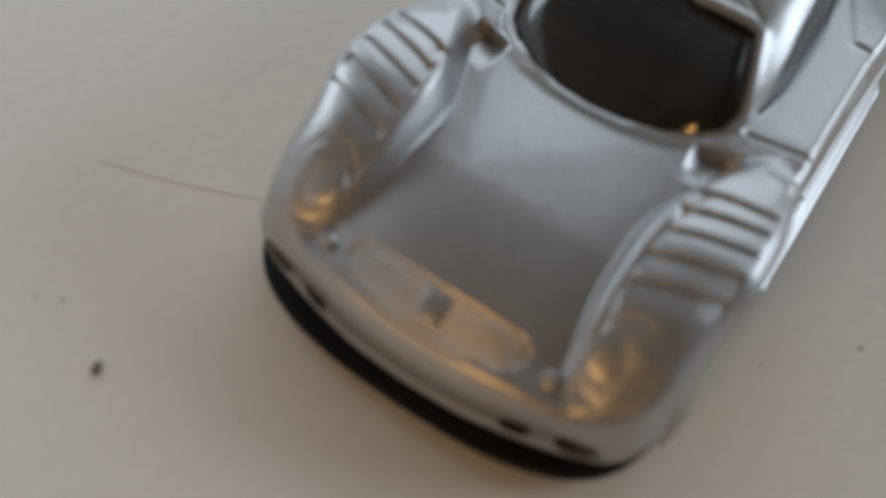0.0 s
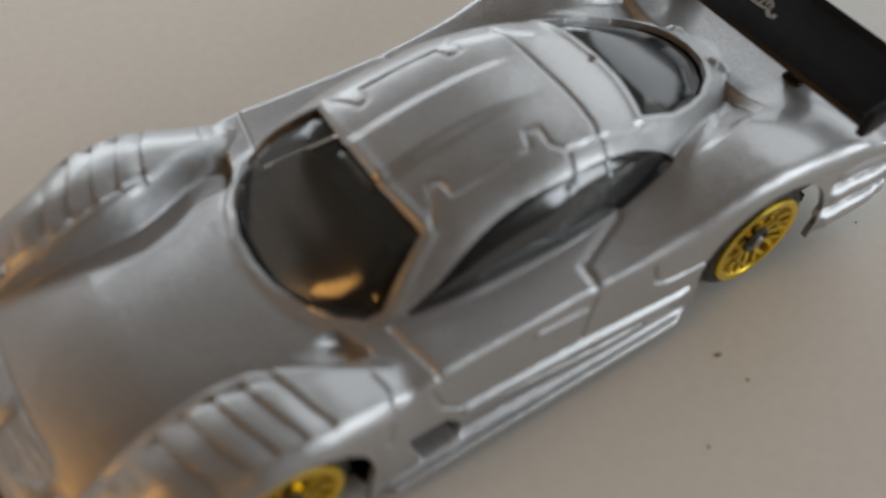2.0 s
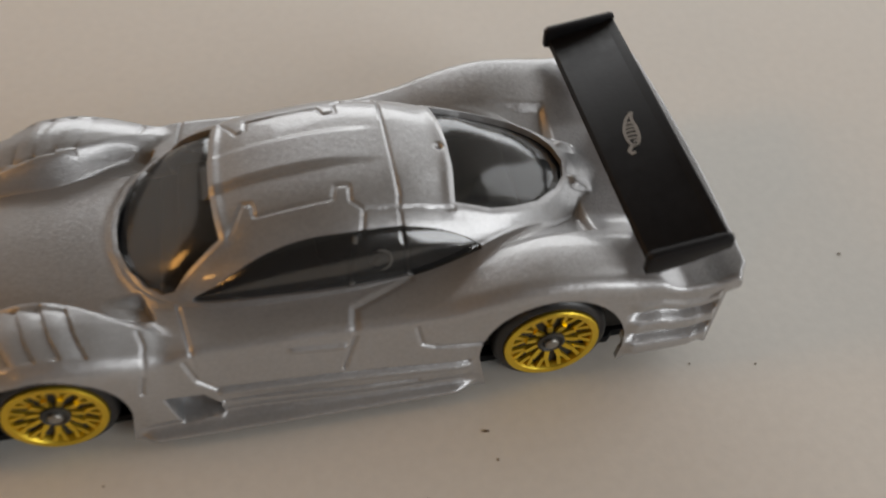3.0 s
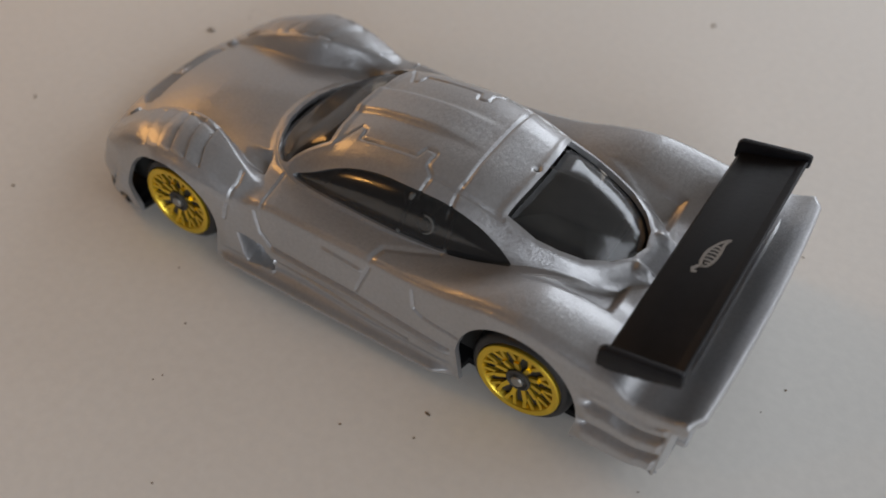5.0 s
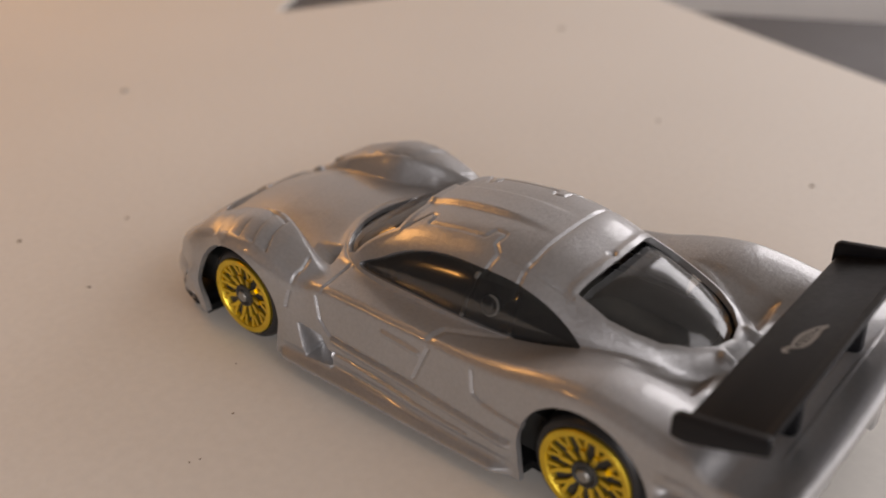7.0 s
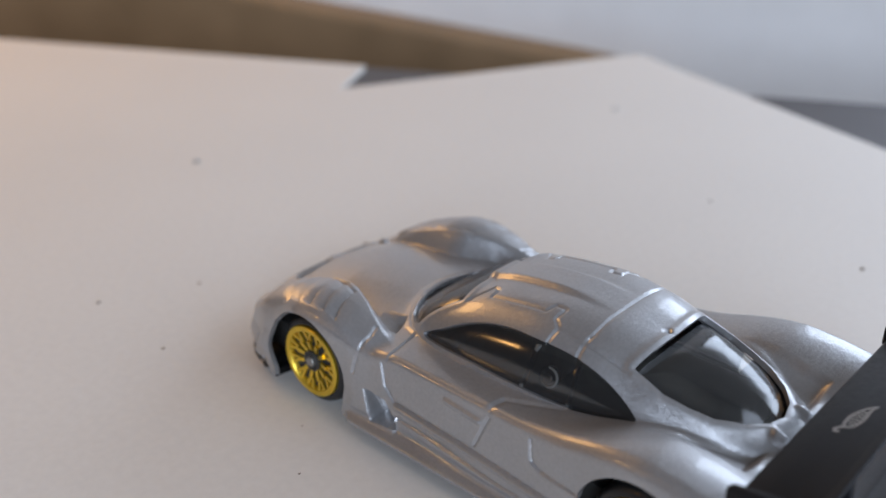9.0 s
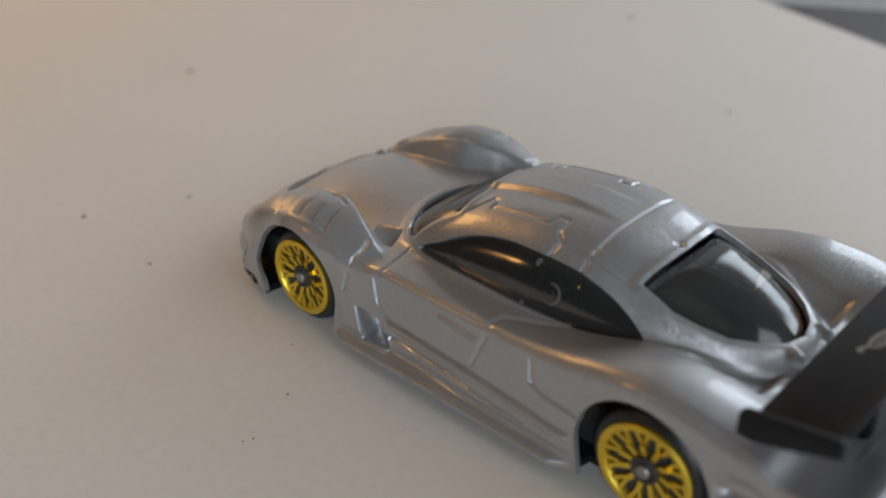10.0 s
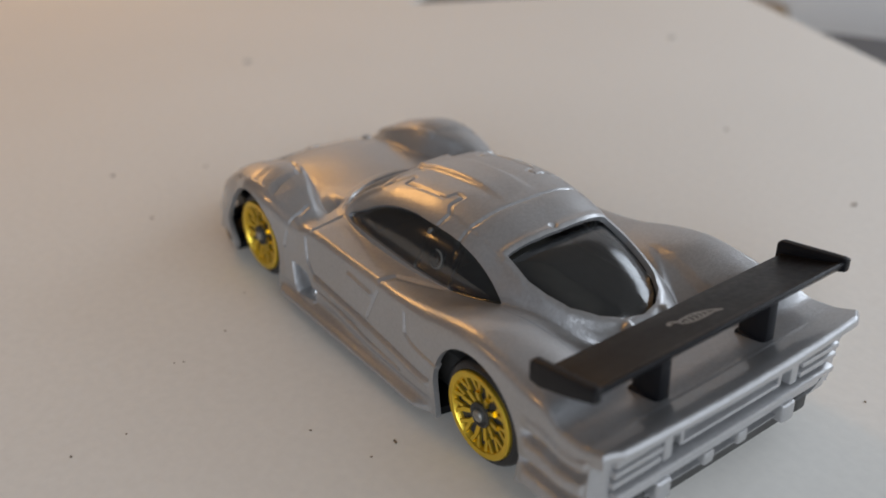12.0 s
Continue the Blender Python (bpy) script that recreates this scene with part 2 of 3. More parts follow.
def cut(verts, faces, d):
    """Splits a mesh along d = 0. Returns all vertices, the faces where d < 0, the faces where d > 0, and d of every vertex."""
    verts, d = [tuple(v) for v in verts], list(d)
    inner, outer, made = [], [], {}

    def crossing(i, j):
        key = (min(i, j), max(i, j))
        if key not in made:
            a, b = key
            t = d[a] / (d[a] - d[b])
            verts.append(tuple(verts[a][k] + t * (verts[b][k] - verts[a][k]) for k in range(3)))
            d.append(0.0)
            made[key] = len(verts) - 1
        return made[key]

    arr = np.array(d)
    quads = np.array([f for f in faces if len(f) == 4], int)
    rest = [f for f in faces if len(f) != 4]
    lo, hi = arr[quads].min(1), arr[quads].max(1)
    inner += quads[hi <= 0].tolist()
    outer += quads[(hi > 0) & (lo >= 0)].tolist()
    rest += quads[(hi > 0) & (lo < 0)].tolist()
    for f in rest:
        s = [d[i] for i in f]
        if max(s) <= 0:
            inner.append(f)
        elif min(s) >= 0:
            outer.append(f)
        else:
            a, b = [], []
            for k, i in enumerate(f):
                j = f[(k + 1) % len(f)]
                if d[i] <= 0:
                    a.append(i)
                if d[i] >= 0:
                    b.append(i)
                if d[i] * d[j] < 0:
                    c = crossing(i, j)
                    a.append(c)
                    b.append(c)
            if len(a) > 2:
                inner.append(a)
            if len(b) > 2:
                outer.append(b)
    return verts, inner, outer, d


def used(verts, faces):
    """Only the vertices that the faces use."""
    ids = sorted({i for f in faces for i in f})
    at = {i: k for k, i in enumerate(ids)}
    return [verts[i] for i in ids], [[at[i] for i in f] for f in faces]


# ---- shape of the car body (x: nose -38 to tail +39, y: left side negative) ----
HOOD = spline([(-38, 6.0), (-37, 6.9), (-35.5, 7.9), (-34, 8.7), (-31, 9.9), (-28, 10.7), (-25, 11.15), (-20, 11.3), (-14, 11.2), (-8, 11.0), (0, 10.9), (10, 11.1), (18, 11.5), (26, 11.4), (31, 11.1), (35, 11.5), (38, 12.5), (40, 12.9)])
FENDER = spline([(-38, 5.2), (-36, 6.5), (-34.6, 7.5), (-33.1, 8.6), (-31.6, 9.6), (-30.3, 10.5), (-27.6, 11.9), (-25, 12.8), (-22.5, 13.4), (-20, 13.5), (-17, 13.0), (-14.5, 12.2), (-12.6, 11.5), (-11, 10.6), (-8, 9.5), (-5, 8)])
FENDER_IN = spline([(-36, 7.6), (-32, 7.0), (-27, 6.6), (-22, 6.9), (-18, 8.1), (-15, 9.4), (-12.5, 10.4), (-8, 11.5)])
HAUNCH = spline([(-2, 8.0), (4, 9.6), (9, 11.0), (13, 12.0), (16, 12.85), (19, 13.5), (21.5, 13.75), (24, 13.6), (28, 13.0), (30.6, 12.6), (33.4, 11.4), (36, 11.4), (40, 12.5)])
ROOF = spline([(-16.5, 10.7), (-15, 11.4), (-12, 13.1), (-9, 14.9), (-6, 16.2), (-3, 17.1), (1, 17.7), (5, 18.0), (9.7, 17.8), (14.4, 16.8), (18, 15.8), (22, 14.4), (25, 13.1), (27.5, 11.9), (30, 10.8)])
CABIN = spline([(-17.5, 0.4), (-16, 3.2), (-15, 5.0), (-13, 7.7), (-11, 9.3), (-8, 10.4), (-3, 10.9), (3, 10.9), (9, 10.4), (15, 9.5), (19, 8.5), (23, 7.1), (26, 5.4), (28.5, 3.0), (30, 0.8)])
WIDTH = spline([(-38, 15.6), (-30, 16.0), (-24, 16.3), (-19, 16.2), (-15, 15.8), (-11, 15.1), (-6, 14.9), (2, 14.9), (8, 15.2), (14, 15.7), (20, 16.1), (28, 16.4), (36, 16.7), (40, 16.8)])
BOW = spline([(0, 0), (4, 0.22), (7, 0.75), (10, 1.5), (12.5, 2.5), (14.2, 3.9), (15.4, 6.6)])

ROOF_LINES = [
    [(9.6, 0), (9.6, 6), (9.4, 7.1), (9.45, 9.2)],
    [(-5.2, 7.3), (-4.4, 6.0), (-3.7, 4.5), (-2.9, 4.75), (-2.75, 6.1), (3.9, 6.0), (4.3, 4.75), (5.5, 4.85), (5.4, 6.4), (6.4, 7.2), (6.0, 9.0)],
    [(6.4, 7.2), (9.4, 7.2), (14.3, 7.0)],
    [(-10.2, 9.9), (-9.8, 12), (-9.3, 15)],
    [(-13.4, 12.6), (-13.0, 13.8), (-13.3, 16)],
    [(9.6, 10.6), (4.5, 12.8), (4.2, 15)],
]
SIDE_GROOVES = [
    [(4.4, 11), (4.4, 10.2), (3.0, 6.4)],
    [(-10.3, 11), (-10.1, 9.8), (-9.4, 7.6), (-7.9, 6.3), (3, 5.7), (14, 5.0)],
    [(-13.2, 11.2), (-13.4, 9.5), (-13.9, 7.5)],
    [(9.5, 11), (9.5, 10), (9.9, 8.1), (11, 7.6), (15.3, 7.2)],
    [(-10.8, 4.4), (-4, 4.1), (9.4, 3.5)],
]
SIDE_RIBS = [[(-7.6, 5.8), (3, 5.2), (13.9, 4.5)], [(-1.2, 9.35), (3.2, 9.0)]]
WHEELS = ((-21.5, 5.2, 6.35), (21.5, 5.25, 6.6))


WINDSCREEN = [(-15.4, 0), (-15.2, 2.5), (-14.3, 5.2), (-12.9, 7.4), (-11.5, 8.7), (-10.3, 9.1), (-9.8, 8.95), (-5.9, 7.15), (-6.2, 5), (-6.4, 2.5), (-6.45, 0)]
REAR_WINDOW = [(15.0, 0), (14.9, 3), (14.45, 6.5), (17.7, 6.7), (20, 6.25), (22.3, 5.5), (24.5, 3.9), (25.8, 2.1), (26.3, 0)]
SIDE_WINDOW = rounded([(-8.9, 11.55), (-6.2, 13.3), (-3.2, 14.9), (0.2, 15.8), (4, 16.1), (8.4, 15.8), (11.8, 14.95), (14.6, 13.6), (16.4, 12.2), (16.2, 11.55), (10, 11.15), (3.4, 11.3), (-3.7, 11.55)])


def both_sides(line):
    return line + [(p, -q) for p, q in line[::-1] if q > 0]


def cabin_height(x, a):
    q = np.clip(a / CABIN(x), 0, 1)
    c = 10.2 + (ROOF(x) - 10.2) * np.sqrt(np.clip(1 - q ** (3.9 - 0.125 * np.clip(x - 6, 0, 9)), 0, 1))
    # raised middle of the roof, fading towards the back
    return c + 0.45 * (1 - step(a, 1.7, 2.5)) * step(x, -7.2, -6.2) * (1 - step(x, 1, 10))


def top_height(x, a):
    z = HOOD(x) - 0.016 * a * a * step(-x, 8, 22) * (1 - step(-x, 33, 37))
    # shelf under the side windows dips behind the door's shoulder line
    z = z - 0.05 * np.exp(-((a - 12.0) / 1.6) ** 2) * step(x, -11, -6) * (1 - step(x, 8, 15))
    inner = FENDER_IN(x)
    f = FENDER(x) - (0.06 + 0.06 * step(-x, 22, 28)) * np.maximum(a - 11.6, 0) ** 2 - 0.035 * np.maximum(12.0 - a, 0) ** 2 - (4.2 - 2.4 * step(x, -18, -12)) * (1 - step(a, inner - 0.6, inner + 2.2))
    z = smax(z, f, 0.3 + 0.6 * step(x, -17, -12))
    crest = 14.8 - 1.2 * step(x, 11, 21)
    r = HAUNCH(x) - 0.030 * np.maximum(a - crest, 0) ** 2 - (0.028 + 0.016 * step(x, 14, 24)) * np.maximum(crest - a, 0) ** 2
    z = smax(z, r, 0.9)
    # channel beside the tail of the cabin, closed by a step
    duct = inside_distance(x, a, [(16, 10.2), (19.5, 8.6), (22.6, 6.9), (26.9, 4.0), (27.05, 9.0), (24.5, 9.2), (19, 10.3)])
    z = z - 0.7 * step(-duct, -0.15, 0.9) * np.clip((x - 17) / 9.5, 0, 1)
    # the hood sinks towards the duct mouths at the foot of the screen, which face forward
    mouth = x + 12.3 - 0.42 * (a - 10.5)
    z = z - 1.25 * np.clip(1 + mouth / 3.6, 0, 1) ** 1.4 * (1 - step(mouth, -0.05, 0.2)) * step(a, 7.4, 8.6) * (1 - step(a, 9.8, 11.0))
    w, c = CABIN(x), cabin_height(x, a)
    z = np.where((a < w) & (x > -16.3) & (x < 29.8), smax(z, c, 0.3), z)
    # raised lips round the front and rear glass
    for line, high in ((WINDSCREEN, 0.22), (REAR_WINDOW, 0.18)):
        d = inside_distance(x, a, both_sides(line))
        z = z + high * np.exp(-((d - 0.45) / 0.45) ** 2)
    # line round the headlight cover
    lamp = np.hypot((x + 31.3) / 1.15, a - 11.1)
    z = z - 0.06 * np.exp(-((lamp - 2.1) / 0.2) ** 2)
    # crease along the inner edge of the front wing
    z = z - 0.18 * np.exp(-(line_distance(x, a, [(-31, 9.4), (-28, 9.0), (-24, 9.2), (-19, 10.3)]) / 0.22) ** 2)
    # wide grille opening with fine bars
    g = inside_distance(x, a, [(-36.1, -1), (-35.9, 3), (-35.0, 5.6), (-34.0, 6.7), (-33.0, 6.6), (-32.6, 5.6), (-32.9, -1)])
    z = z - 0.22 * step(-g, -0.1, 0.25)
    for i in range(5):
        z = z + 0.2 * np.exp(-((x + 33.4 + 0.56 * i - 0.012 * a * a) / 0.15) ** 2) * (g < -0.1)
    # small catch behind the rear glass
    z = z + 0.7 * np.exp(-(((x - 27.3) / 0.9) ** 4 + ((a - 2.6) / 0.6) ** 4)) 
    return z


def skin(x, a):
    return float(top_height(np.array([x]), np.array([a]))[0])


def build_body(car):
    nu, na, nw = 620, 130, 84
    U = np.linspace(0, 1, nu)
    X = -36.9 + 76.1 * (0.65 * U + 0.35 * U * U)
    S = np.linspace(-1, 1, 2 * na + 1)
    XX, SS = np.meshgrid(X, S, indexing="ij")
    # columns gather at the foot of the cabin, so that the window edges run clean
    K, foot = np.abs(SS), np.maximum(CABIN(XX), 8.4)
    A = np.where(K < 0.6, foot * (1 - (1 - np.minimum(K / 0.6, 1)) ** 1.5), foot + (WIDTH(XX) - foot) * np.maximum(K - 0.6, 0) / 0.4)
    fade = 1 - step(XX, -36.9, -18)
    bow = BOW(np.minimum(A, 15.4)) * fade
    tail = step(XX, 30, 39.2) * (0.0022 * A * A + 0.7 * step(A, 15.0, 16.6))
    x, y = XX + bow - tail, np.sign(SS) * A
    z = top_height(x, A)
    # rolled border
    ds = WIDTH(XX) - A
    df = XX + 36.9
    dr = 39.2 - XX
    rs = 1.4 + 0.8 * (1 - step(XX, -33, -25)) - 0.55 * step(XX, -14, -10) * (1 - step(XX, 6, 14)) - 0.9 * step(XX, 28, 33)
    roll = lambda d, r: r * (1 - np.sqrt(np.clip(1 - np.clip((r - d) / r, 0, 1) ** 2, 0, 1)))
    z = z - roll(ds, rs) - roll(df, 1.15 + 0.5 * step(A, 9, 13.5)) - roll(dr, 0.5)
    # panel lines and louvres
    groove = np.zeros_like(z)
    for k, line in enumerate(ROOF_LINES):
        groove = np.maximum(groove, (0.16 if k == 5 else 0.17) * np.exp(-(line_distance(x, A, line) / (0.35 if k == 5 else 0.14)) ** 2))
    # five louvres, each stepping up towards the back
    u = (x + 18.9 - 0.30 * np.maximum(A - 10.0, 0) - 0.15 * np.maximum(A - 13.0, 0)) / 1.95
    zone = step(A, 9.2, 9.5) * (1 - step(A, 14.7, 15.1))
    tooth = np.where((u > -5) & (u < 0), u - np.floor(u), 0)
    groove = np.maximum(groove, 0.36 * tooth ** 1.4 * zone)
    groove = np.maximum(groove, 0.9 * np.exp(-((np.hypot(x - 14.2, y + 0.5)) / 0.26) ** 2))
    z = z - groove
    verts = np.stack([x, y, z], -1)
    n2 = 2 * na + 1
    idx = np.arange(nu * n2).reshape(nu, n2)
    faces = np.stack([idx[:-1, :-1], idx[1:, :-1], idx[1:, 1:], idx[:-1, 1:]], -1).reshape(-1, 4)[:, ::-1].tolist()
    verts = verts.reshape(-1, 3)
    # wall below the border, all the way round
    ring = np.concatenate([idx[0, :], idx[1:, -1], idx[-1, -2::-1], idx[-2:0:-1, 0]])
    rim = verts[ring]
    nxt, prv = np.roll(rim, -1, 0), np.roll(rim, 1, 0)
    tang = (nxt - prv)[:, :2]
    tang /= np.linalg.norm(tang, axis=1, keepdims=True)
    out = np.stack([tang[:, 1], -tang[:, 0]], 1)
    if (out * rim[:, :2]).sum() < 0:
        out = -out
    px, pa = rim[:, 0], np.abs(rim[:, 1])
    low = 1.35 + 0.75 * (1 - step(px, -29, -27.8)) + 1.3 * step(px, 25.2, 27.2) + 0.9 * step(px, 29, 37.5)
    sill = step(px, -15.5, -14) * (1 - step(px, 12.6, 15.0))
    flare = np.maximum(16.0 - WIDTH(px), 0) * sill + 0.2
    wall = [rim]
    for k in range(1, nw + 1):
        t = k / nw
        zz = rim[:, 2] + (low - rim[:, 2]) * t
        side = flare * (1.35 * t - 0.35 * t * t) * (1 - step(px, 34, 36))
        # sill lip with a hollow above it
        side = side + sill * (0.65 * np.exp(-((zz - 1.7) / 0.42) ** 4) - 0.25 * np.exp(-((zz - 2.7) / 0.4) ** 2))
        # ribs of the rear corner
        rear = step(px, 27.8, 29.2)
        rise = (zz - low) / np.maximum(rim[:, 2] - low, 1)
        f3 = np.mod(rise * 3.0, 1.0)
        ledge = 1 - np.exp(-(np.minimum(f3, 1 - f3) / 0.2) ** 2)
        side = side + rear * (-0.75 + 0.95 * ledge + 0.25 * (1 - rise)) * step(rim[:, 2] - zz, 0.6, 1.5) * (1 - step(px, 36.9, 37.6))
        # tail tucked in under the lip
        pull = (0.30 + 0.16 * t) * np.maximum(rim[:, 0] - 34, 0) * step(rim[:, 2] - zz, 0.45, 1.1)
        # nose pulled in over the splitter, with its openings
        nose = 1 - step(px, -31, -28)
        side = side - nose * 0.6 * t + 0.65 * (1 - step(px, -29.5, -26)) * step(pa, 10, 14) * math.sin(math.pi * min(t * 1.15, 1))
        side = side + nose * 0.25 * np.exp(-((zz - 3.1) / 0.5) ** 2)
        # scoop behind the front wing: its front face slants in, its back edge is sharp
        scoop = inside_distance(px, zz, [(-12.6, 6.2), (-9.2, 5.9), (-8.0, 4.6), (-7.8, 2.9), (-11.4, 2.5)])
        side = side - step(-scoop, -0.05, 0.3) * 2.6 * step(px, -12.9, -10.6) * (pa > 12.5)
        side = side - 0.5 * step(px, -8.2, -7.6) * (1 - step(px, -6, 6)) * np.exp(-((zz - 3.6) / 1.0) ** 4) * (pa > 12.5)
        for line in SIDE_GROOVES:
            side = side - 0.24 * np.exp(-(line_distance(px, zz, line) / 0.16) ** 2) * (pa > 13)
        for line in SIDE_RIBS:
            side = side + 0.2 * np.exp(-(line_distance(px, zz, line) / 0.26) ** 2) * (pa > 13)
        wall.append(np.stack([rim[:, 0] + out[:, 0] * side - pull, rim[:, 1] + out[:, 1] * side, zz], 1))
    base = len(verts)
    m = len(ring)
    verts = np.concatenate([verts] + wall[1:])
    rows = [ring] + [base + k * m + np.arange(m) for k in range(nw)]
    for p, q in zip(rows[:-1], rows[1:]):
        f = np.stack([p, np.roll(p, -1), np.roll(q, -1), q], -1)
        faces += f.tolist()
    # wheel arches
    v = np.array(verts)
    d = np.full(len(v), 9.0)
    for wx, wz, wr in WHEELS:
        c = np.hypot(v[:, 0] - wx, np.minimum(v[:, 2] - wz, 99)) - wr
        c = np.where(v[:, 2] < wz, np.abs(v[:, 0] - wx) - wr + 0.16 * np.maximum(wz - v[:, 2], 0), c)
        d = np.minimum(d, np.where(np.abs(v[:, 1]) > 12.6, c, 9.0))
    verts, _, faces, d = cut(verts, faces, d)
    # the nose's air holes
    oval = lambda cy, cz, ry, rz: [(cy + ry * math.cos(k * math.pi / 8) * abs(math.cos(k * math.pi / 8)) ** -0.3, cz + rz * math.sin(k * math.pi / 8) * abs(math.sin(k * math.pi / 8) + 1e-9) ** -0.3) for k in range(16)]
    for s in (-1, 1):
        v = np.array(verts)
        a = v[:, 1] * s
        d = np.full(len(v), 9.0)
        for hole in (oval(11.7, 4.4, 1.5, 1.0), oval(7.8, 4.2, 1.1, 0.75)):
            d = np.where((v[:, 0] < -31) & (v[:, 2] < 7), np.minimum(d, inside_distance(a, v[:, 2], hole)), d)
        verts, _, faces, d = cut(verts, faces, d)
    v = np.array(verts)
    d = np.where(v[:, 0] > 33.5, inside_distance(v[:, 1], v[:, 2], [(-14.6, 11.0), (-14.9, 9.0), (-14.6, 4.6), (-13.2, 3.7), (13.2, 3.7), (14.6, 4.6), (14.9, 9.0), (14.6, 11.0)]), 9)
    verts, _, faces, d = cut(verts, faces, d)
    # glazing
    panes = []
    outlines = [("windscreen", "top", both_sides(WINDSCREEN), 0), ("rear_window", "top", both_sides(REAR_WINDOW), 0), ("side_window", "side", SIDE_WINDOW, -1), ("side_window", "side", SIDE_WINDOW, 1)]
    for name, view, line, side in outlines:
        v = np.array(verts)
        if view == "top":
            d = np.where(v[:, 2] > 10.6, inside_distance(v[:, 0], v[:, 1], line), 9)
        else:
            d = np.where(v[:, 1] * side > 5, np.maximum(inside_distance(v[:, 0], v[:, 2], line), np.abs(v[:, 1]) - CABIN(v[:, 0]) - 0.05), 9)
        verts, inner, faces, d = cut(verts, faces, d)
        gv, gf = used(verts, inner)
        panes.append((name, gv, gf, line))
    body = mesh_object("body", verts, faces, PAINT, car, "silver metallic die-cast shell with moulded panel lines")
    bm = bmesh.new()
    bm.from_mesh(body.data)
    loose = [w for w in bm.verts if not w.link_faces]
    bmesh.ops.delete(bm, geom=loose, context="VERTS")
    bmesh.ops.recalc_face_normals(bm, faces=bm.faces)
    if sum(f.normal.z * f.calc_area() for f in bm.faces) < 0:
        bmesh.ops.reverse_faces(bm, faces=bm.faces)
    # thickness at every open edge
    bm.normal_update()
    rim = [e for e in bm.edges if e.is_boundary]
    r = bmesh.ops.extrude_edge_only(bm, edges=rim)
    turned = [w for w in r["geom"] if isinstance(w, bmesh.types.BMVert)]
    for w in turned:
        n = Vector((0, 0, 0))
        src = [e.other_vert(w) for e in w.link_edges]
        n = sum((s.normal for s in src if s not in turned), Vector((0, 0, 0)))
        if n.length > 0:
            w.co -= n.normalized() * 0.0006
    bm.normal_update()
    bm.to_mesh(body.data)
    bm.free()
    body.data.polygons.foreach_set("use_smooth", [True] * len(body.data.polygons))
    body.data.set_sharp_from_angle(angle=radians(50))
    for name, gv, gf, line in panes:
        ob = mesh_object(name, gv, gf, GLASS, car, "glossy smoked plastic glazing")
        bm = bmesh.new()
        bm.from_mesh(ob.data)
        bmesh.ops.recalc_face_normals(bm, faces=bm.faces)
        c = Vector((0, 0, 0.008))
        if sum((f.calc_center_median() - c).dot(f.normal) for f in bm.faces) < 0:
            bmesh.ops.reverse_faces(bm, faces=bm.faces)
        bm.normal_update()
        co = np.array([w.co for w in bm.verts]) * 1000
        far = np.abs(inside_distance(co[:, 0], co[:, 2 if name == "side_window" else 1], line))
        if name == "side_window":
            for w, k in zip(bm.verts, 0.2 + 0.15 * np.exp(-far / 0.6)):
                w.co -= w.normal * float(k) * 0.001
        else:
            # a blown pane: smooth cabin shape that falls away towards its rim
            high, wide = {"rear_window": (0.75, 1.5), "windscreen": (0.5, 1.0)}[name]
            z = cabin_height(co[:, 0], np.abs(co[:, 1])) - 0.12 - high * np.exp(-(far / wide) ** 1.3)
            for w, k in zip(bm.verts, z):
                w.co.z = float(k) * 0.001
        bm.to_mesh(ob.data)
        bm.free()
        ob.data.polygons.foreach_set("use_smooth", [True] * len(ob.data.polygons))


